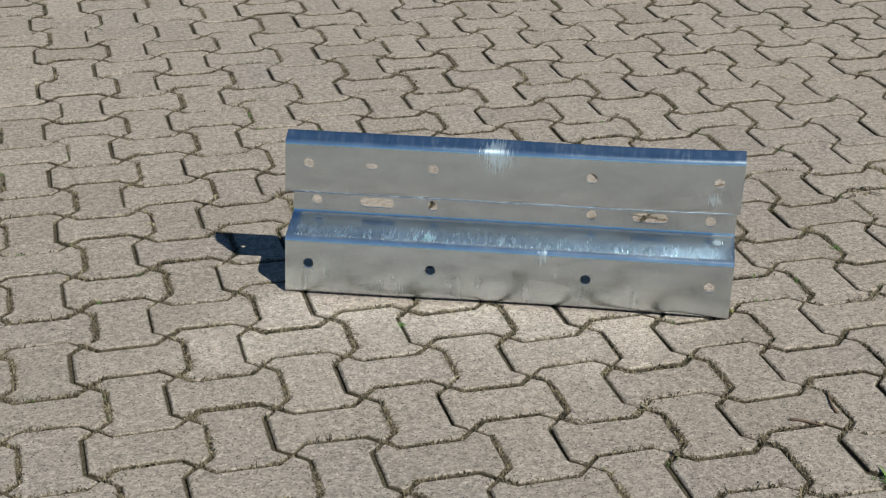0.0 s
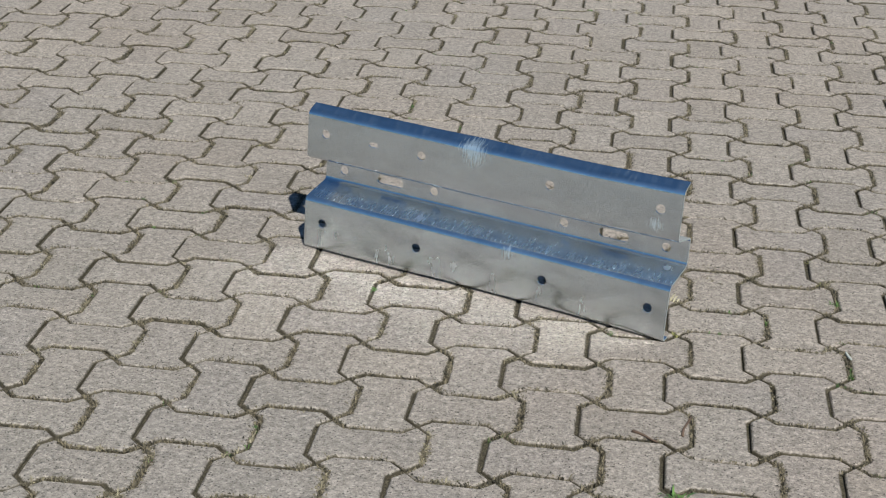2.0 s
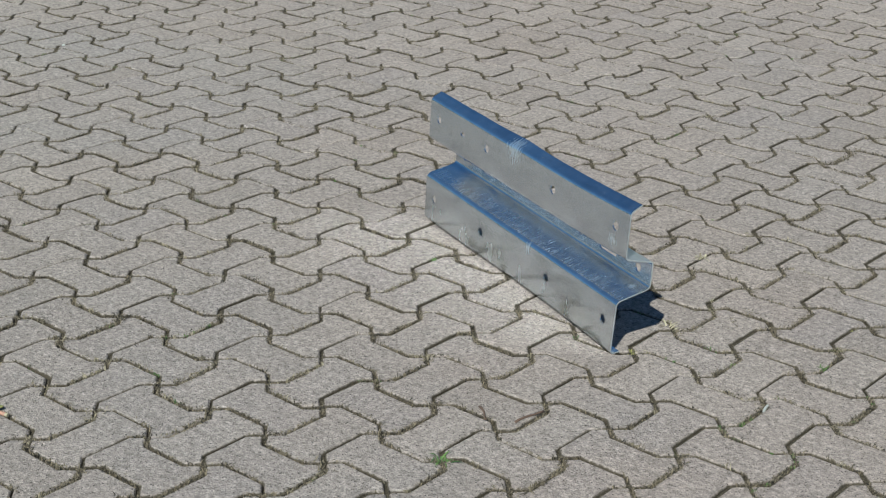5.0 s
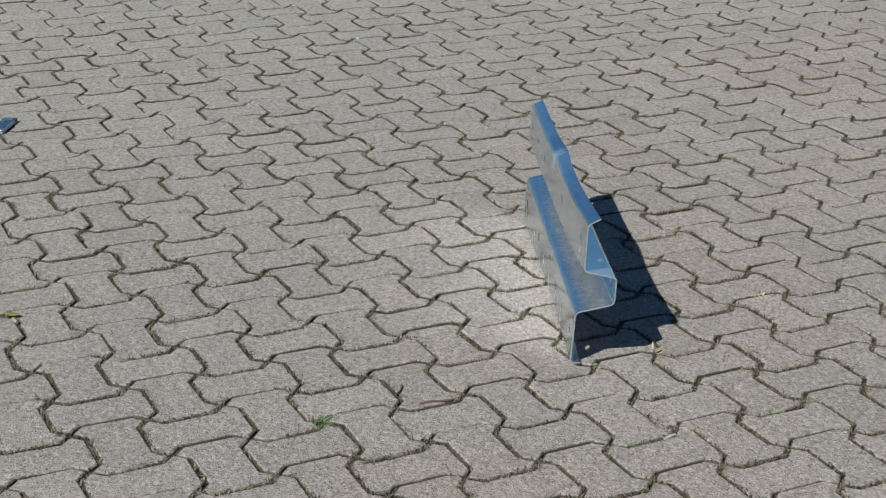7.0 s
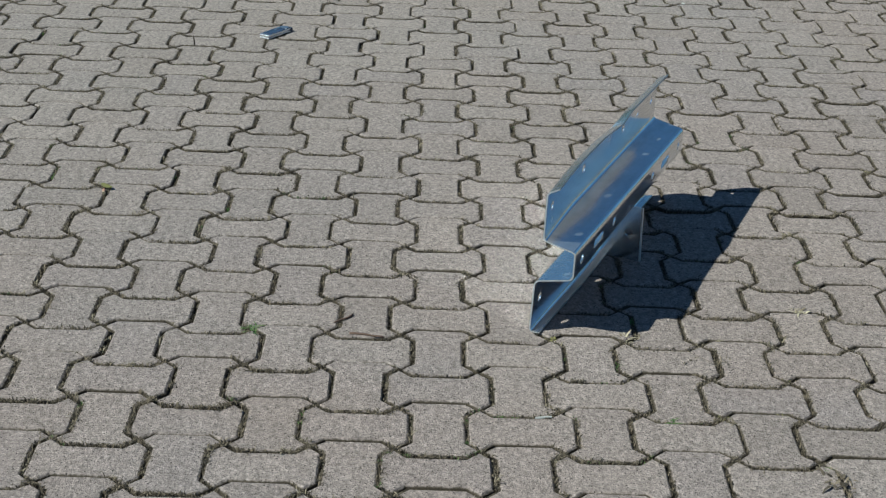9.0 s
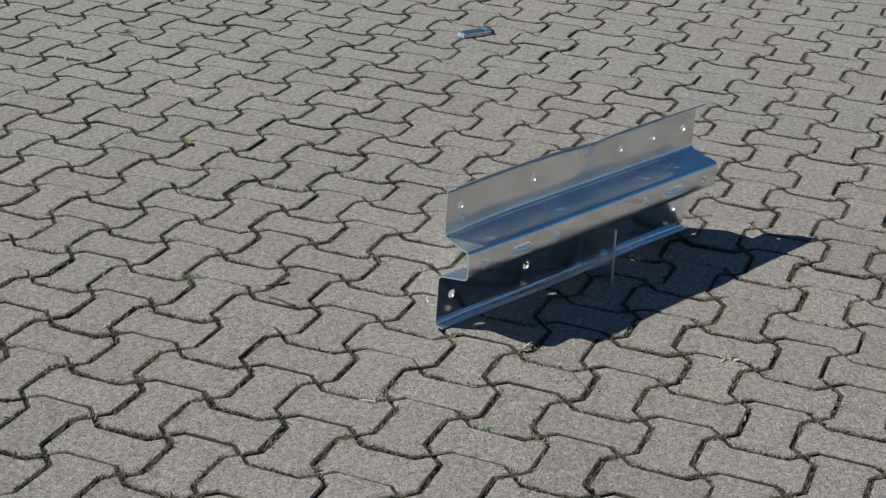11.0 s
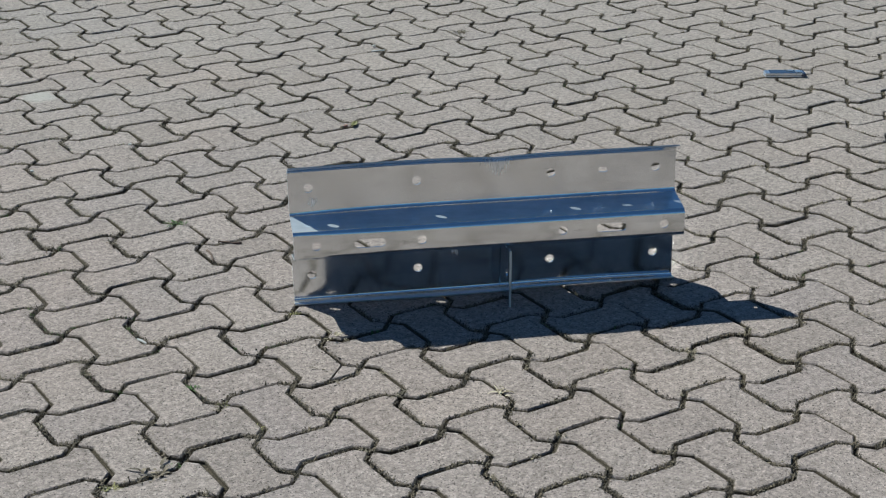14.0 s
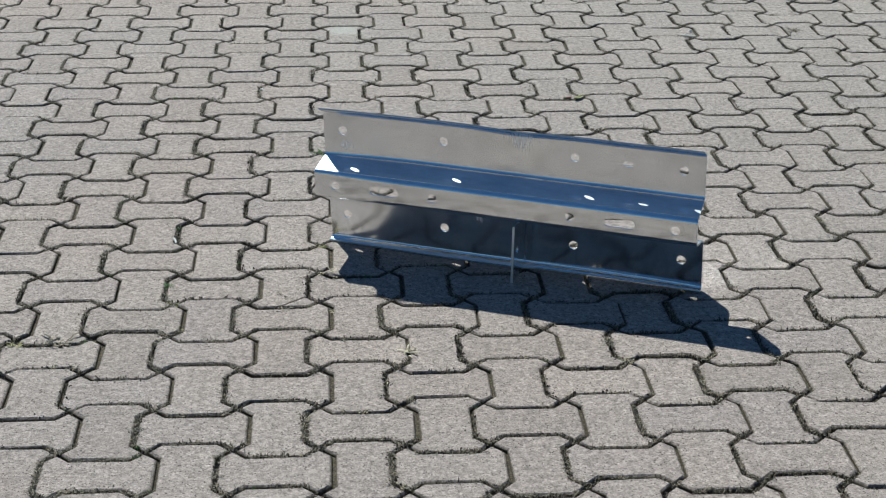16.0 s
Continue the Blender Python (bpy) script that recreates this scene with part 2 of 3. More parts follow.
    dull = n.math("ADD", dull, n.math("MULTIPLY", n.math("MULTIPLY", bends, front), 0.02))
    ledge = n.mix(n.math("MULTIPLY", n.ramp(facing.outputs["Z"], [(0.80, grey(0)), (0.93, grey(1))]), n.math("SUBTRACT", 1.0, front)), grey(0), grey(1))     # upward rear faces, chalky with white rust
    n.link(n.math("MULTIPLY_ADD", ledge, 0.21, 0.39), frost.inputs["Roughness"])
    dull = n.math("ADD", dull, n.math("MULTIPLY", ledge, 0.30))
    n.link(n.math("ADD", dull, n.ramp(cloud, [(0.3, grey(0.010)), (0.7, grey(0.032))])), both.inputs[0])
    n.link(n.bsdf.outputs[0], both.inputs[1])
    n.link(frost.outputs[0], both.inputs[2])
    n.link(both.outputs[0], n.out.inputs["Surface"])
    return n.mat


def plain_material(name, low, high, scale, rough=0.8, metal=0.0, island=True):
    """A natural material whose colour wanders between two tones, piece by piece and over each piece."""
    n = Nodes(name)
    at = n.add("NewGeometry").outputs["Position"]
    fac = n.noise(at, scale, 3.0)
    if island:
        fac = n.math("MULTIPLY_ADD", n.add("NewGeometry").outputs["Random Per Island"], 0.7)
        fac.node.inputs[2].default_value = 0.0
        fac = n.math("ADD", fac, n.math("MULTIPLY", n.noise(at, scale, 3.0), 0.3))
    n.link(n.ramp(fac, [(0.2, low), (0.8, high)]), n.bsdf.inputs["Base Color"])
    n.bsdf.inputs["Roughness"].default_value = rough
    n.bsdf.inputs["Metallic"].default_value = metal
    n.link(n.bump(n.noise(at, scale * 6, 3.0), 0.3, 0.001), n.bsdf.inputs["Normal"])
    return n.mat


GREEN = plain_material("fresh_weed", (0.035, 0.075, 0.018), (0.105, 0.165, 0.042), 60.0)
YELLOW = plain_material("yellowing_grass", (0.10, 0.10, 0.03), (0.26, 0.23, 0.09), 60.0)
STRAW = plain_material("dry_straw", (0.16, 0.125, 0.075), (0.42, 0.36, 0.25), 60.0)
JOINT_STRAW = plain_material("weathered_straw", (0.070, 0.054, 0.034), (0.27, 0.22, 0.15), 60.0)
DEAD = plain_material("dead_grass", (0.018, 0.013, 0.008), (0.190, 0.147, 0.098), 60.0)
CRUMB = plain_material("joint_crumbs", (0.014, 0.011, 0.007), (0.19, 0.152, 0.105), 200.0, 0.95)
PEBBLE = plain_material("pale_pebble", (0.30, 0.29, 0.27), (0.46, 0.45, 0.42), 120.0, 0.85)
TWIG = plain_material("brown_twig", (0.07, 0.040, 0.028), (0.17, 0.105, 0.075), 90.0, 0.8)
LEAF = plain_material("yellow_leaf", (0.09, 0.09, 0.025), (0.22, 0.20, 0.06), 80.0, 0.6)
FILTER = plain_material("orange_filter", (0.26, 0.13, 0.09), (0.36, 0.20, 0.14), 150.0, 0.7)
SILVER = plain_material("brushed_aluminium", (0.62, 0.64, 0.66), (0.80, 0.81, 0.82), 120.0, 0.32, 1.0)
DULL = plain_material("dull_zinc", (0.60, 0.64, 0.67), (0.74, 0.78, 0.80), 60.0, 0.5, 1.0)
CUT_EDGE = plain_material("cut_steel_edge", (0.40, 0.41, 0.42), (0.60, 0.61, 0.62), 90.0, 0.55, 0.75, island=False)
NAVY = plain_material("navy_lacquer", (0.016, 0.026, 0.050), (0.028, 0.042, 0.075), 40.0, 0.18)
BELT_GREEN = plain_material("unseen_belt_green", (0.020, 0.034, 0.014), (0.060, 0.085, 0.034), 0.9, 0.9, island=False)
CONCRETE, SOIL, ZINC = concrete_material(), soil_material(), zinc_material()


# ---- building helpers ----
def mesh_object(name, bm, material, parent=None, smooth=False):
    data = bpy.data.meshes.new(name)
    bm.to_mesh(data)
    bm.free()
    data.materials.append(material)
    if smooth:
        for poly in data.polygons:
            poly.use_smooth = True
    ob = new(name, data)
    ob.parent = parent
    return ob


def part(name, bm, material, parent, label="", smooth=False):
    return tagged(mesh_object(name, bm, material, parent, smooth), label)


# ---- ground and paving ----
def sheet(name, half, z, material):
    bm = bmesh.new()
    bm.faces.new([bm.verts.new((x * half, y * half, z)) for x, y in ((-1, -1), (1, -1), (1, 1), (-1, 1))])
    return mesh_object(name, bm, material)


ground = tagged(sheet("ground", 400.0, -0.018, CONCRETE), "flat grey concrete ground of the wide yard", "ground", kind="structure")


def unseen_belt():
    """An unseen low dark belt of trees added far off all round, hiding the lowest sky, with an uneven top."""
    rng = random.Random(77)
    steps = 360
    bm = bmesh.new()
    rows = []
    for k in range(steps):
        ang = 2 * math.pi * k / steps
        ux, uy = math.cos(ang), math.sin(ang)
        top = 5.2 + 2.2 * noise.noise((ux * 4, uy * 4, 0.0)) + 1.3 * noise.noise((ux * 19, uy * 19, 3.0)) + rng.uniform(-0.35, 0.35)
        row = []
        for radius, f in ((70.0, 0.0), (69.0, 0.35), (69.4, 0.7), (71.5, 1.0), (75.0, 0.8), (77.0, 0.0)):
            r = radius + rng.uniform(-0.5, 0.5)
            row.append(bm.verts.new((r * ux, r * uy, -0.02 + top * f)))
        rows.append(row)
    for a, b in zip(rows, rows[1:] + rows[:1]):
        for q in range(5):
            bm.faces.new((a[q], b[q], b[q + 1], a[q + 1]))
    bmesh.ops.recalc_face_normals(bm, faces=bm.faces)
    tagged(mesh_object("backdrop", bm, BELT_GREEN), "unseen low dark green tree belt added round the yard", "trees", kind="structure")


unseen_belt()
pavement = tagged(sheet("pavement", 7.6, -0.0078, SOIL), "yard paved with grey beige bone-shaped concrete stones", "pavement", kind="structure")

random.seed(3)
PITCH = 0.15                 # spacing of the stones, both ways
LONG, WAIST = 0.665, 0.335   # half length and half waist of a stone, in pitches


def offset_outline(points, by):
    """The outline moved inwards by a distance, edge by edge."""
    out = []
    for k in range(len(points)):
        a, b, c = Vector(points[k - 1]), Vector(points[k]), Vector(points[(k + 1) % len(points)])
        e, f = (b - a).normalized(), (c - b).normalized()
        ne, nf = Vector((-e.y, e.x)), Vector((-f.y, f.x))
        out.append(b + (ne + nf) * (by / (1 + ne.dot(nf))))
    return out


def stone_mesh(seed):
    """One bone-shaped stone, its long way along x, top at z = 0: verts and faces."""
    rng = random.Random(seed)
    p, a, w = PITCH, LONG * PITCH, WAIST * PITCH
    c = 0.0036               # the corners between four stones are worn off
    quarter = [(a, w), (p / 2 + c, p / 2 - c), (p / 2 - c, p / 2 - c), (w, w)]
    outline = quarter + [(-x, y) for x, y in reversed(quarter)] + [(-x, -y) for x, y in quarter] + [(x, -y) for x, y in reversed(quarter)]
    rings = []
    for inset, z in ((0.0022, -0.014), (0.0029, -0.0040), (0.0070, 0.0)):
        rings.append([(v.x + rng.uniform(-0.0008, 0.0008), v.y + rng.uniform(-0.0008, 0.0008), z + rng.uniform(-0.0005, 0.0005)) for v in offset_outline(outline, inset)])
    n = len(outline)
    verts = [v for ring in rings for v in ring]
    faces = [tuple(range(2 * n, 3 * n))]
    for r in range(2):
        faces += [(r * n + k, r * n + (k + 1) % n, (r + 1) * n + (k + 1) % n, (r + 1) * n + k) for k in range(n)]
    return verts, faces


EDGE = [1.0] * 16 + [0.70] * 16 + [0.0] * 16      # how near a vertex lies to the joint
STONES = [stone_mesh(s) for s in range(8)]


BROKEN = {(5, 2): ((0.795, 0.437), 41.0), (-9, -6): ((-1.303, -0.853), 10.0)}      # a point on the crack and its direction


def break_stone(data, m, at, turn):
    """A stone cracked into two pieces that have parted a little."""
    across = Vector((-math.sin(radians(turn)), math.cos(radians(turn)), 0))
    for side in (1, -1):
        bm = bmesh.new()
        bm.from_mesh(data)
        bm.transform(m)
        cut = bmesh.ops.bisect_plane(bm, geom=bm.verts[:] + bm.edges[:] + bm.faces[:], plane_co=Vector((*at, 0)) + across * 0.0022 * side, plane_no=across * -side, clear_outer=True)
        bmesh.ops.contextual_create(bm, geom=[g for g in cut["geom_cut"] if isinstance(g, bmesh.types.BMEdge)])
        mesh_object("paving_stone", bm, CONCRETE, pavement)


def lay_pavement():
    shared = []
    for verts, faces in STONES:
        data = bpy.data.meshes.new("paving_stone")
        data.from_pydata(verts, [], faces)
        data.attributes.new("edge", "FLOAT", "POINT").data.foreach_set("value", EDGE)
        data.materials.append(CONCRETE)
        shared.append(data)
    rng = random.Random(7)
    far_verts, far_faces, count = [], [], 0
    arrays = [np.array(v) for v, _ in STONES]
    for i in range(-50, 50):
        for j in range(-50, 50):
            turn = 0.0 if (i + j) % 2 == 0 else 90.0
            if rng.random() < 0.5:
                turn += 180.0
            kind = rng.randrange(len(STONES))
            m = pose((i + 0.5) * PITCH + rng.gauss(0, 0.0010), (j + 0.5) * PITCH + rng.gauss(0, 0.0010), rng.gauss(0, 0.0009), rng.gauss(0, 0.45), rng.gauss(0, 0.45), turn + rng.gauss(0, 0.45))
            if (i, j) in BROKEN:
                break_stone(shared[kind], m, *BROKEN[i, j])
            elif -5 <= i <= 12 and -6 <= j <= 9:
                ob = new("paving_stone", shared[kind])
                ob.parent = pavement
                ob.matrix_basis = m
            else:
                mm = np.array(m)
                far_verts.append(arrays[kind] @ mm[:3, :3].T + mm[:3, 3])
                far_faces += [tuple(v + count for v in f) for f in STONES[kind][1]]
                count += len(arrays[kind])
    data = bpy.data.meshes.new("outer_paving")
    data.from_pydata(np.concatenate(far_verts).tolist(), [], far_faces)
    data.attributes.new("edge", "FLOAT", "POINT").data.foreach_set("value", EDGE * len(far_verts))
    data.materials.append(CONCRETE)
    ob = new("outer_paving", data)
    ob.parent = pavement
    tagged(ob, kind="stuff")


# ---- guardrail piece ----
RAIL_LEN, SHEET = 0.844, 0.003
RAIL_AT = Matrix.Translation((-0.055, 0.437, 0.0)) @ Matrix.Rotation(math.atan2(-0.3781, 0.9257), 4, "Z")


def fillet(points, radii, steps=6):
    """A polyline with its inner corners rounded."""
    out = [Vector(points[0])]
    for k in range(1, len(points) - 1):
        a, b, c = (Vector(points[q]) for q in (k - 1, k, k + 1))
        e, f = (a - b).normalized(), (c - b).normalized()
        half = e.angle(f) / 2
        cut = radii[k] / math.tan(half)
        start, end = b + e * cut, b + f * cut
        centre = b + (e + f).normalized() * (radii[k] / math.sin(half))
        va, vb = start - centre, end - centre
        whole = va.angle_signed(vb)
        for s in range(steps + 1):
            ang = -whole * s / steps
            out.append(centre + Vector((va.x * math.cos(ang) - va.y * math.sin(ang), va.x * math.sin(ang) + va.y * math.cos(ang))))
    out.append(Vector(points[-1]))
    return out


# depth behind the front face, height
PROFILE = [(0.022, 0.0035), (0.0, 0.002), (0.0, 0.117), (0.078, 0.134), (0.078, 0.192), (0.0, 0.209), (0.0, 0.309), (0.0250, 0.3222)]
RADII = [0, 0.009, 0.013, 0.012, 0.012, 0.013, 0.012, 0]
# face height, places along the rail, half length of a slot's straight part
HOLES = [(0.065, 0.0, (0.045, 0.280, 0.573, 0.803), 0.0), (0.268, 0.0, (0.045, 0.278, 0.570, 0.801), 0.0),
         (0.163, 0.078, (0.046, 0.270, 0.574, 0.797), 0.0), (0.163, 0.078, (0.163, 0.684), 0.023), (0.268, 0.0, (0.163,), 0.0055)]


def dented(u, d, h):
    """Knocks that the piece has taken: the upper edge pushed back, the lower edge a little wavy."""
    knock = max(0.0, 1 - abs(u - 0.40) / 0.12) ** 1.3
    top = max(0.0, (h - 0.25) / 0.072) ** 1.5
    low = max(0.0, 1 - h / 0.08) ** 2
    d += 0.008 * knock * top - 0.003 * low * math.sin(u * 9.0)
    d += 0.011 * max(0.0, (u - 0.62) / 0.224) ** 1.5 * max(0.0, min(1.0, (h - 0.185) / 0.03))
    if h < 0.012 and d > 0.004:
        h += 0.0045 * min(1.0, max(0.0, (0.385 - u) / 0.03)) * (d / 0.022)      # the foot is kicked up along one half
    h += -0.0015 * knock * top + 0.0055 * low * max(0.0, 1 - d / 0.021) * max(0.0, math.sin(math.pi * min(1.0, max(0.0, u / RAIL_LEN)))) ** 0.7
    return u + 0.030 * (h - 0.07), d - 0.009 * (1 - h / 0.3235), h


def rail_beam(name, parent):
    line = fillet(PROFILE, RADII)
    bm = bmesh.new()
    cuts = 48
    rows = []
    for k in range(cuts + 1):
        x = RAIL_LEN * k / cuts
        rows.append([bm.verts.new(dented(x, v.x, v.y)) for v in line])
    for a, b in zip(rows, rows[1:]):
        for k in range(len(line) - 1):
            bm.faces.new((a[k], b[k], b[k + 1], a[k + 1]))
    ob = part(name, bm, ZINC, None)
    solid = ob.modifiers.new("sheet", "SOLIDIFY")
    solid.thickness, solid.offset, solid.material_offset_rim = SHEET, 0.0, 1
    ob.data.materials.append(CUT_EDGE)
    cutters = []
    for h, d, places, half in HOLES:
        for u in places:
            r = 0.0055 if half == 0.0055 else 0.0099      # the odd slot in the upper face is narrower
            cb = bmesh.new()
            ring = []
            for s in range(32):
                ang = 2 * math.pi * s / 32
                ring.append((u + 0.030 * (h - 0.07) + r * math.cos(ang) + math.copysign(half, math.cos(ang)), h + r * math.sin(ang)))
            lo = [cb.verts.new((x, d - 0.016, z)) for x, z in ring]
            hi = [cb.verts.new((x, d + 0.010, z)) for x, z in ring]
            cb.faces.new(lo)
            cb.faces.new(hi[::-1])
            for s in range(32):
                cb.faces.new((lo[s], hi[s], hi[(s + 1) % 32], lo[(s + 1) % 32]))
            bmesh.ops.recalc_face_normals(cb, faces=cb.faces)
            data = bpy.data.meshes.new("cut")
            cb.to_mesh(data)
            cb.free()
            cutters.append(new("cut", data))
    for c in cutters:
        boolean = ob.modifiers.new("hole", "BOOLEAN")
        boolean.object, boolean.operation, boolean.solver = c, "DIFFERENCE", "EXACT"
    bpy.context.view_layer.update()
    done = bpy.data.meshes.new_from_object(ob.evaluated_get(bpy.context.evaluated_depsgraph_get()))
    ob.modifiers.clear()
    ob.data = done
    for c in cutters:
        data = c.data
        bpy.data.objects.remove(c)
        bpy.data.meshes.remove(data)
    for poly in done.polygons:
        poly.use_smooth = True
    done.set_sharp_from_angle(angle=radians(28))
    ob.parent = parent
    return ob


guardrail = tagged(new("guardrail_piece"), "short galvanised steel guardrail section standing on the paving stones", "guardrail")
guardrail.matrix_world = RAIL_AT
rail_beam("beam", guardrail)


def fin_plate():
    """Upright stiffening plate with a round hole behind the lower wave, its outer edge bare and rounded."""
    bm = bmesh.new()
    outer = [(0.0015, 0.112), (0.0015, 0.003), (0.091, 0.0005), (0.088, 0.128), (0.070, 0.128)]
    hole = [(0.062 + 0.010 * math.cos(q * math.pi / 10), 0.066 + 0.010 * math.sin(q * math.pi / 10)) for q in range(20)]
    rings = []
    for loop in (outer, hole):
        vs = [bm.verts.new((0.0, y, z)) for y, z in loop]
        rings += [bm.edges.new((vs[q], vs[(q + 1) % len(vs)])) for q in range(len(vs))]
    bmesh.ops.triangle_fill(bm, use_beauty=True, edges=rings)
    made = bmesh.ops.extrude_face_region(bm, geom=bm.faces[:])
    bmesh.ops.translate(bm, verts=[v for v in made["geom"] if isinstance(v, bmesh.types.BMVert)], vec=(0.004, 0, 0))
    bmesh.ops.recalc_face_normals(bm, faces=bm.faces)
    rim = [e for e in bm.edges if e.calc_face_angle(0) > 1.0 and all(v.co.y > 0.08 for v in e.verts)]
    bmesh.ops.bevel(bm, geom=rim, offset=0.0018, segments=3, affect="EDGES")
    bmesh.ops.translate(bm, verts=bm.verts, vec=(0.387, 0, 0))
    plate = part("support_plate", bm, ZINC, guardrail, "upright steel plate with a hole")
    bm = bmesh.new()
    bmesh.ops.create_cone(bm, cap_ends=True, segments=8, radius1=0.0026, radius2=0.0026, depth=0.127)
    bmesh.ops.transform(bm, verts=bm.verts, matrix=Matrix.Translation((0.389, 0.0898, 0.0645)) @ Matrix.Rotation(0.024, 4, "X"))
    part("bare_edge", bm, DULL, plate, "bright bare outer edge")


fin_plate()


# ---- small things lying on the paving ----
def flat_case():
    """A slim box of two silver layers with a dark blue lid, lying on the stones."""
    case = tagged(new("flat_case"), "slim navy and silver metal case lying on the paving", "case")
    case.matrix_world = pose(-1.376, -0.602, 0.001, 0, 0, 148.6)

    def slab(name, size, z, material, parent, label="", x=0.0, y=0.0, soft=0.002):
        bm = bmesh.new()
        bmesh.ops.create_cube(bm, size=1.0, matrix=Matrix.LocRotScale((x, y, z), None, size))
        bmesh.ops.bevel(bm, geom=bm.edges[:], offset=soft, segments=2, affect="EDGES")
        return part(name, bm, material, parent, label)

    slab("lower_shell", (0.122, 0.038, 0.006), 0.003, SILVER, case, "silver lower shell")
    slab("seam", (0.118, 0.035, 0.002), 0.0067, NAVY, case, "dark seam", soft=0.001)
    upper = slab("upper_shell", (0.122, 0.038, 0.006), 0.0104, SILVER, case, "silver upper shell")
    slab("lid_panel", (0.103, 0.035, 0.0016), 0.0138, NAVY, upper, "glossy navy lid panel", x=0.006, soft=0.0008)
    # two silver pieces added on the lid to stand for its bright reflections
    slab("lid_glint", (0.022, 0.012, 0.002), 0.0155, SILVER, upper, "silver piece standing for a highlight on the lid", x=0.020, y=0.006, soft=0.001)
    slab("lid_sheen", (0.018, 0.026, 0.002), 0.0153, SILVER, upper, "silver piece standing for a pale reflection near the hinge", x=0.045, y=-0.002, soft=0.001)
    slab("hinge_block", (0.014, 0.040, 0.012), 0.0070, NAVY, case, "dark hinge end", x=0.060, soft=0.002)


flat_case()


def blade(bm, base, way, length, width, droop, steps=3):
    """One narrow grass blade that bends over."""
    side = Vector((-way.y, way.x, 0)).normalized() * width
    last = None
    for k in range(steps + 1):
        f = k / steps
        mid = base + way * (length * f) + Vector((0, 0, length * (0.9 * f - droop * f * f)))
        w = side * (0.55 + 1.1 * f) * (1 - f) ** 0.7
        row = [bm.verts.new(mid - w), bm.verts.new(mid + w)] if k < steps else [bm.verts.new(mid)]
        if last:
            bm.faces.new((last[0], last[1], *reversed(row)) if len(row) == 2 else (last[0], last[1], row[0]))
        last = row


def weed(x, y, material, size, blades, droop, label, seed, name="weed_tuft", category="weed"):
    rng = random.Random(seed)
    bm = bmesh.new()
    for _ in range(round(blades * 1.4)):
        ang = rng.uniform(0, 2 * math.pi)
        lean = rng.uniform(0.35, 1.1)
        base = Vector((rng.gauss(0, size * 0.22), rng.gauss(0, size * 0.22), -0.005))
        blade(bm, base, Vector((math.cos(ang) * lean, math.sin(ang) * lean, 0)), size * rng.uniform(0.5, 1.1), size * rng.uniform(0.06, 0.12), droop * rng.uniform(0.8, 1.3))
    ob = mesh_object(name, bm, material)
    ob.matrix_world = pose(x, y, 0.0)
    return tagged(ob, label, category, "weeds in the paving joints")


GREEN_LABEL, STRAW_LABEL = "small green weed growing in a paving joint", "tuft of dry straw-coloured grass in a joint"
DEAD_LABEL, YELLOW_LABEL = "dark dead grass clump lying in a joint", "yellow green grass tuft in a paving joint"
WEEDS = [
    (1.262, 0.624, DEAD, 0.042, 18, 0.9), (1.346, 0.622, YELLOW, 0.022, 18, 0.7), (0.571, 0.686, STRAW, 0.030, 11, 0.7),
    (0.815, 0.421, DEAD, 0.026, 13, 0.8), (1.071, 0.356, GREEN, 0.017, 22, 0.5), (1.036, 0.571, YELLOW, 0.018, 16, 0.7),
    (0.904, 0.740, STRAW, 0.018, 16, 0.8), (0.722, 0.492, STRAW, 0.014, 12, 0.8), (0.422, 0.492, DEAD, 0.022, 12, 0.6),
    (0.748, -0.454, GREEN, 0.032, 18, 0.6), (0.140, -0.980, DEAD, 0.030, 16, 0.9), (-0.307, 1.041, YELLOW, 0.018, 14, 0.8),
    (0.733, 0.299, STRAW, 0.030, 9, 0.5), (0.742, 0.156, YELLOW, 0.018, 18, 0.8), (1.045, 0.452, YELLOW, 0.018, 20, 0.7),
    (0.885, 0.600, YELLOW, 0.014, 18, 0.8), (0.823, 0.492, DEAD, 0.024, 12, 0.6), (0.124, 0.248, GREEN, 0.020, 20, 0.8),
    (0.904, 0.549, STRAW, 0.018, 12, 0.8), (-0.434, 0.110, GREEN, 0.016, 20, 0.8), (0.593, 0.150, DEAD, 0.016, 14, 0.8),
    (-0.804, -1.577, DEAD, 0.040, 18, 0.7), (0.538, 2.571, DEAD, 0.034, 16, 0.9), (0.925, -0.425, DEAD, 0.020, 12, 0.6),
    (1.217, 0.607, GREEN, 0.015, 14, 0.8), (0.945, -0.460, DEAD, 0.014, 10, 0.8),
]
for k, (x, y, material, size, blades, droop) in enumerate(WEEDS):
    weed(x, y, material, size, blades, droop, {GREEN: GREEN_LABEL, STRAW: STRAW_LABEL, DEAD: DEAD_LABEL, YELLOW: YELLOW_LABEL}[material], k)


def twig(x, y, turn, length, label):
    rng = random.Random(int(x * 1000))
    bm = bmesh.new()
    rings = []
    for k in range(7):
        f = k / 6
        r = 0.0028 * (1 - 0.5 * f)
        rings.append([bm.verts.new((length * (f - 0.5), 0.0025 * math.sin(f * 5) + r * math.cos(q * math.pi / 3), 0.003 + 0.003 * f * rng.random() + r * math.sin(q * math.pi / 3))) for q in range(6)])
    for a, b in zip(rings, rings[1:]):
        for q in range(6):
            bm.faces.new((a[q], a[(q + 1) % 6], b[(q + 1) % 6], b[q]))
    bm.faces.new(rings[0][::-1])
    bm.faces.new(rings[-1])
    ob = mesh_object("twig", bm, TWIG, smooth=True)
    ob.matrix_world = pose(x, y, 0.0, 0, 0, turn)
    tagged(ob, label, "twig", "twigs on the paving")


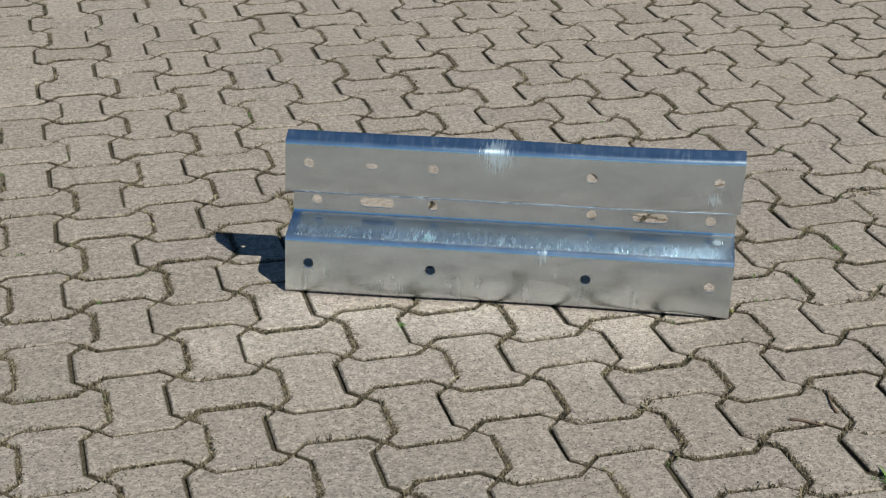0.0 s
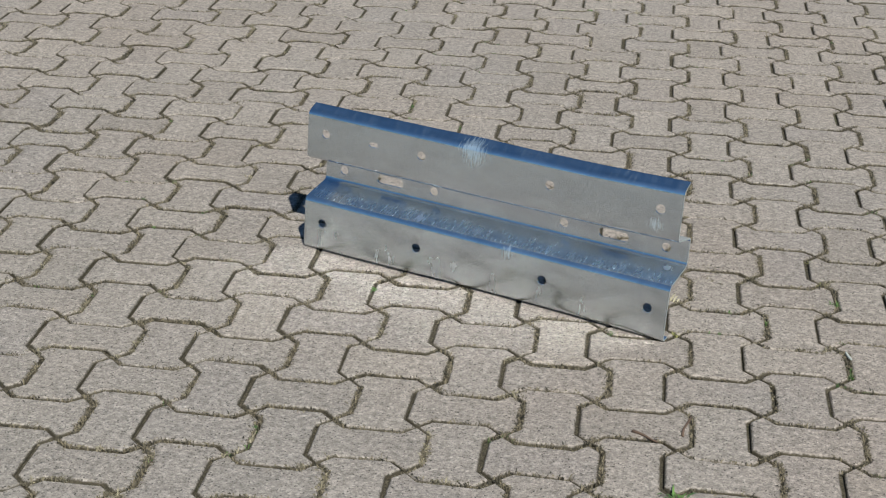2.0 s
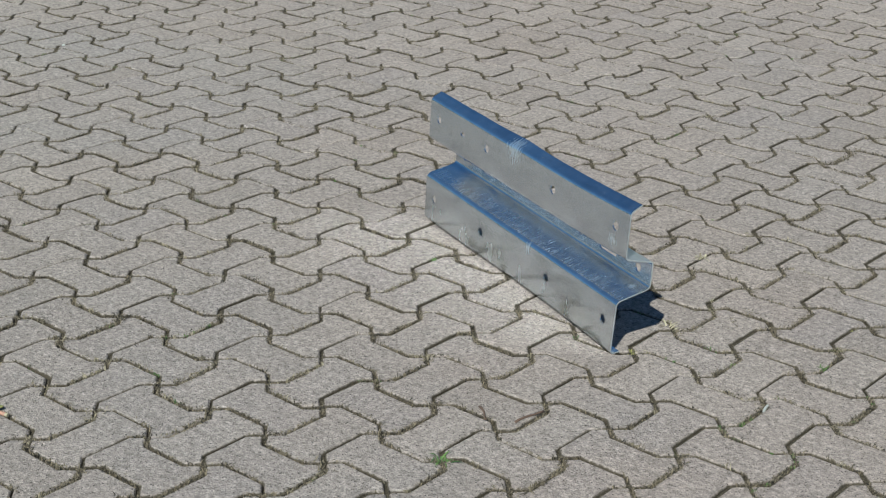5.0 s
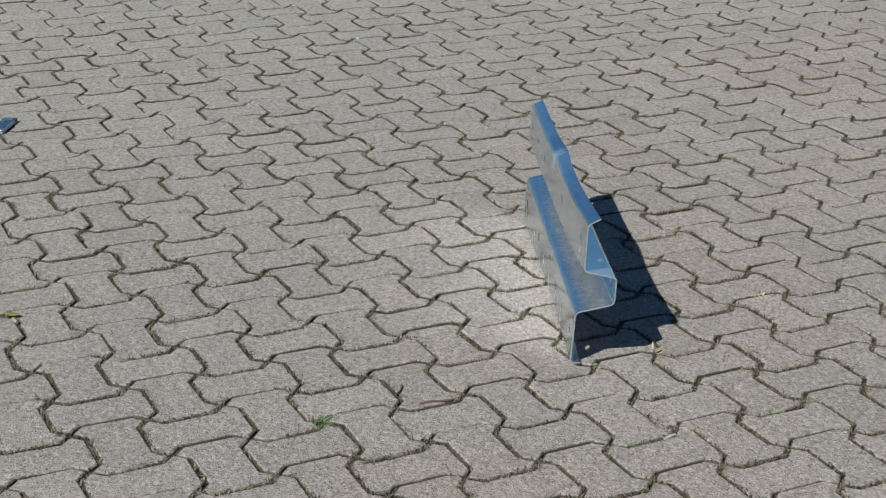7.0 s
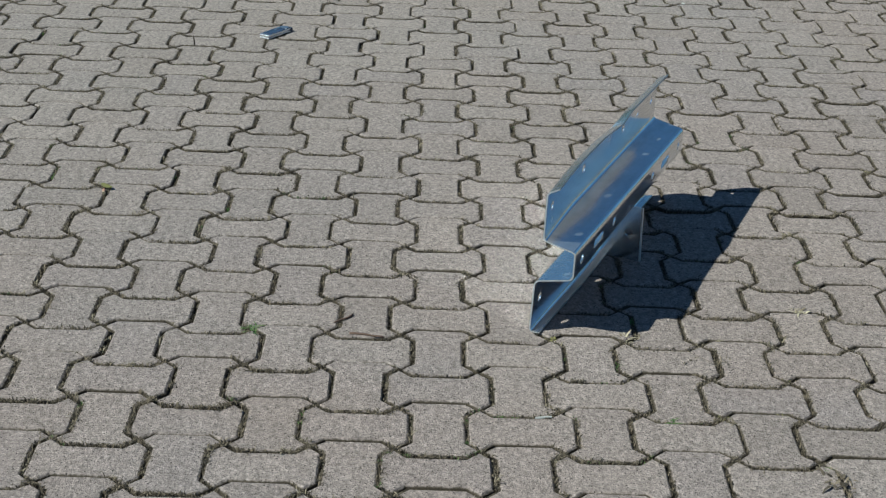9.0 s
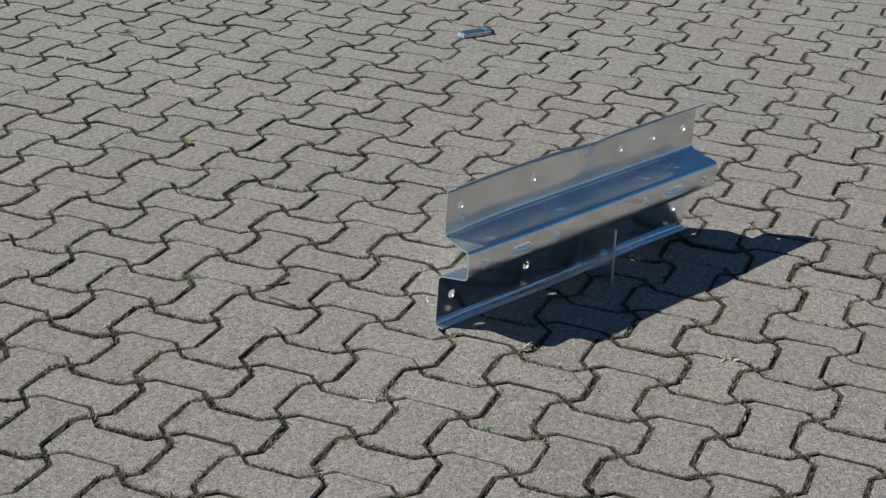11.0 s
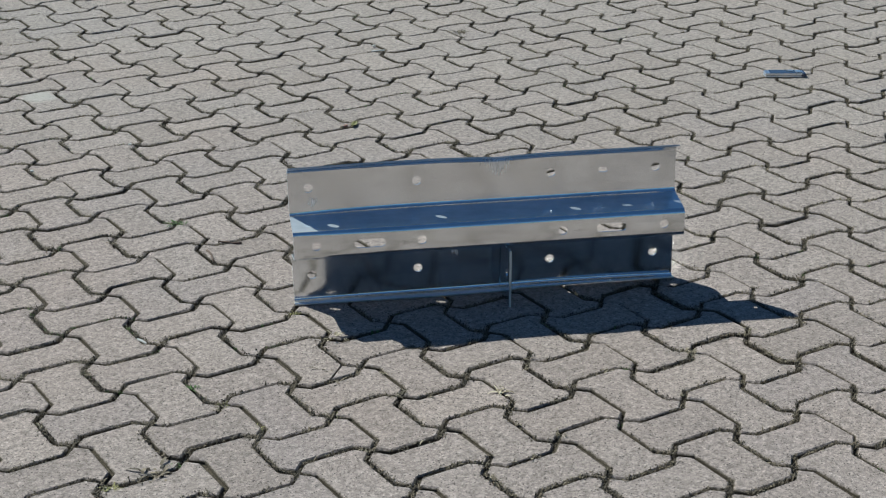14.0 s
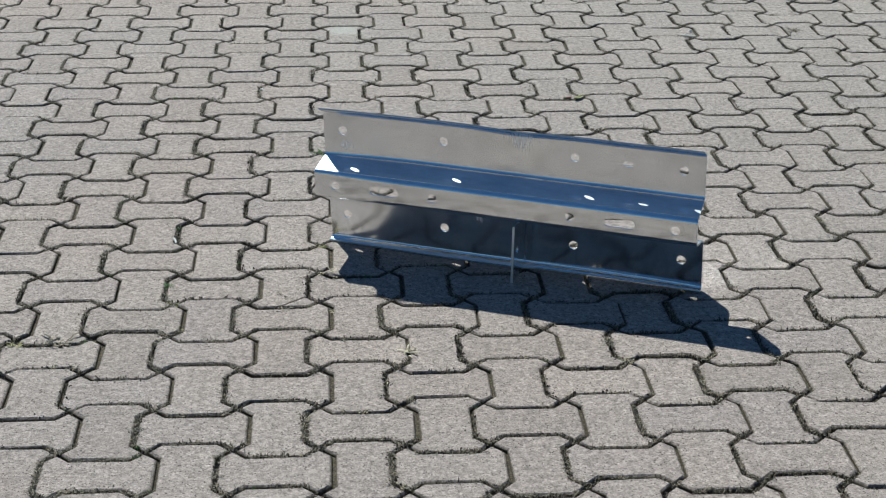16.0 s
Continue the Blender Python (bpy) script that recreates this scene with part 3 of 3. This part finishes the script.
twig(0.694, -0.268, -36, 0.056, "short brown twig lying over a paving joint")
twig(0.765, -0.219, 80, 0.070, "thin reddish brown twig lying in a joint")
twig(1.659, 2.587, 20, 0.080, "brown twig lying on the paving stones")


def pebble(x, y, size, seed):
    rng = random.Random(seed)
    bm = bmesh.new()
    bmesh.ops.create_icosphere(bm, subdivisions=2, radius=1.0)
    for v in bm.verts:
        v.co = Vector((v.co.x * size * 0.6, v.co.y * size * 0.42, v.co.z * size * 0.3)) * rng.uniform(0.9, 1.1)
        v.co.z += size * 0.28
    ob = mesh_object("pebble", bm, PEBBLE, smooth=True)
    ob.matrix_world = pose(x, y, 0.0, 0, 0, rng.uniform(0, 180))
    tagged(ob, "small pale chip of stone on the paving", "pebble", "pale stone chips")


for k, (x, y, size) in enumerate(((0.618, -1.058, 0.009), (-0.458, -1.574, 0.012), (-1.962, 0.787, 0.011), (0.919, -0.994, 0.009))):
    pebble(x, y, size, k)


def splinter(x, y, turn, length, width, seed):
    """A pale bleached splinter of wood, flat and tapered."""
    rng = random.Random(seed)
    bm = bmesh.new()
    rows = []
    for k in range(6):
        f = k / 5
        w = width * (0.55 + 0.45 * math.sin(math.pi * (0.15 + 0.7 * f))) * rng.uniform(0.85, 1.1) / 2
        bend = 0.0012 * math.sin(3.0 * f)
        rows.append([bm.verts.new((length * (f - 0.5), bend + side * w, z + 0.0012)) for side, z in ((-1, 0.0), (-0.7, 0.0024), (0.7, 0.0028), (1, 0.0002))])
    for a, b in zip(rows, rows[1:]):
        for q in range(4):
            bm.faces.new((a[q], b[q], b[(q + 1) % 4], a[(q + 1) % 4]))
    bm.faces.new(rows[0])
    bm.faces.new(rows[-1][::-1])
    bmesh.ops.recalc_face_normals(bm, faces=bm.faces)
    ob = mesh_object("splinter", bm, PEBBLE)
    ob.matrix_world = pose(x, y, 0.0, 0, 0, turn)
    tagged(ob, "pale bleached splinter of wood lying on the paving", "splinter", "pale splinters")


splinter(1.0765, 0.117, 104, 0.031, 0.0055, 1)
splinter(-0.440, -1.517, 165, 0.044, 0.007, 2)


def folded_leaf():
    """A small curled yellow leaf in a joint."""
    bm = bmesh.new()
    grid = []
    for a in range(9):
        f = a / 8 * 2 - 1
        half = 0.008 * (1 - f * f) ** 0.5 + 0.0006
        grid.append([bm.verts.new((0.020 * f, half * g, 0.003 + 0.004 * abs(g) + 0.002 * f * f)) for g in (-1, -0.5, 0, 0.5, 1)])
    for a, b in zip(grid, grid[1:]):
        for q in range(4):
            bm.faces.new((a[q], b[q], b[q + 1], a[q + 1]))
    ob = mesh_object("dry_leaf", bm, LEAF, smooth=True)
    solid = ob.modifiers.new("sheet", "SOLIDIFY")
    solid.thickness = 0.0006
    ob.matrix_world = pose(0.012, -0.880, 0.0, 0, 0, 47)
    tagged(ob, "curled yellow green leaf lying in a joint", "leaf")


folded_leaf()


def cigarette_end():
    butt = tagged(new("cigarette_end"), "short orange cigarette filter lying on the paving", "cigarette end")
    butt.matrix_world = pose(0.042, -0.880, 0.0045, 0, 0, 10)
    for name, x, length, material, label in (("filter", 0.0, 0.016, FILTER, "orange filter"), ("paper_stub", 0.011, 0.006, STRAW, "burnt paper stub")):
        bm = bmesh.new()
        bmesh.ops.create_cone(bm, cap_ends=True, segments=14, radius1=0.0039, radius2=0.0039, depth=length, matrix=Matrix.Translation((x, 0, 0)) @ Matrix.Rotation(math.pi / 2, 4, "Y"))
        part(name, bm, material, butt, label, smooth=False)


cigarette_end()


# ---- loose stuff in the joints ----
def joint_spot(rng, reach):
    """A random place on a joint, within reach of the rail, and the way along the joint."""
    a, w, h = LONG, WAIST, 0.5
    corners = [(a, -w), (a, w), (h, h), (w, w), (-w, w), (-h, h), (-a, w)]
    while True:
        i, j = rng.randrange(-24, 24), rng.randrange(-20, 26)
        k = rng.choice((0, 0, 0, 1, 2, 3, 3, 3, 4, 5))
        (x0, y0), (x1, y1) = corners[k], corners[k + 1]
        f = rng.random()
        x, y, dx, dy = x0 + (x1 - x0) * f, y0 + (y1 - y0) * f, x1 - x0, y1 - y0
        if (i + j) % 2:
            x, y, dx, dy = -y, x, -dy, dx
        px, py = (i + 0.5 + x) * PITCH, (j + 0.5 + y) * PITCH
        if math.hypot(px - 0.3, py - 0.2) < reach:
            return px, py, Vector((dx, dy, 0)).normalized()


def crumbs(count):
    """Grit and crumbs of soil along the joints, some of them on the stones' rims."""
    rng = random.Random(21)
    verts, faces = [], []
    while len(faces) < count * 4:
        x, y, way = joint_spot(rng, 3.2 if rng.random() < 0.6 else 1.5)
        if noise.noise((x * 5, y * 5, 0.3)) < rng.uniform(-0.6, 0.3):
            continue
        across = Vector((-way.y, way.x, 0)) * rng.gauss(0, 0.0036 if rng.random() < 0.7 else 0.0065)
        r = rng.uniform(0.0009, 0.0030)
        n0 = len(verts)
        turn = rng.uniform(0, 6.28)
        z = rng.choice((-0.0075, -0.0055)) if across.length < 0.0032 else -0.001
        for q in range(3):
            verts.append((x + across.x + r * math.cos(turn + q * 2.1), y + across.y + r * math.sin(turn + q * 2.1) * rng.uniform(0.5, 1.3), z - 0.0005))
        verts.append((x + across.x + rng.gauss(0, r * 0.3), y + across.y, z + r * rng.uniform(0.8, 1.7)))
        faces += [(n0, n0 + 1, n0 + 3), (n0 + 1, n0 + 2, n0 + 3), (n0 + 2, n0, n0 + 3), (n0 + 2, n0 + 1, n0)]
    data = bpy.data.meshes.new("joint_grit")
    data.from_pydata(verts, [], faces)
    data.materials.append(CRUMB)
    tagged(new("joint_grit", data), "dark soil crumbs and grit lying in the paving joints", "grit", kind="stuff")


def joint_growth(name, material, count, size, seed, cut, label, broad=1.0):
    """Short moss and grass in ragged clumps along the joints, lying over the rims of the stones."""
    rng = random.Random(seed)
    verts, faces, made = [], [], 0
    while made < count:
        x, y, way = joint_spot(rng, 2.9)
        if noise.noise((x * 3.1 + seed, y * 3.1, 0.7)) + 0.9 * noise.noise((x * 17.0, y * 17.0, seed * 1.7)) < cut + rng.uniform(-0.12, 0.12):
            continue
        made += 1
        thick = rng.uniform(0.5, 1.5)
        for _ in range(rng.randrange(4, 11)):
            bx, by = x + way.x * rng.gauss(0, 0.005 * thick) - way.y * rng.gauss(0, 0.0022), y + way.y * rng.gauss(0, 0.005 * thick) + way.x * rng.gauss(0, 0.0022)
            ang, length, wide = rng.uniform(0, 6.28), size * rng.uniform(0.25, 1.0) * thick, rng.uniform(0.0005, 0.0012) * broad
            lean = rng.uniform(0.5, 1.6)
            sx, sy = -math.sin(ang) * wide, math.cos(ang) * wide
            tx, ty, tz = math.cos(ang) * lean * length, math.sin(ang) * lean * length, length * rng.uniform(0.0, 0.34)
            n0 = len(verts)
            verts += [(bx - sx, by - sy, -0.007), (bx + sx, by + sy, -0.007), (bx + tx * 0.5 + sx, by + ty * 0.5 + sy, tz * 0.85), (bx + tx * 0.5 - sx, by + ty * 0.5 - sy, tz * 0.85), (bx + tx, by + ty, tz)]
            faces += [(n0, n0 + 1, n0 + 2, n0 + 3), (n0 + 3, n0 + 2, n0 + 4)]
    data = bpy.data.meshes.new(name)
    data.from_pydata(verts, [], faces)
    data.materials.append(material)
    tagged(new(name, data), label, "grass", kind="stuff")


crumbs(80000)
joint_growth("joint_dead_grass", DEAD, 33000, 0.0105, 5, -0.24, "short dead grass along the paving joints")
joint_growth("joint_straw", JOINT_STRAW, 3000, 0.0125, 11, 0.16, "dry straw bits along the paving joints", 1.5)
joint_growth("joint_moss", GREEN, 420, 0.006, 17, 0.42, "green moss and sprouts in the paving joints")


lay_pavement()
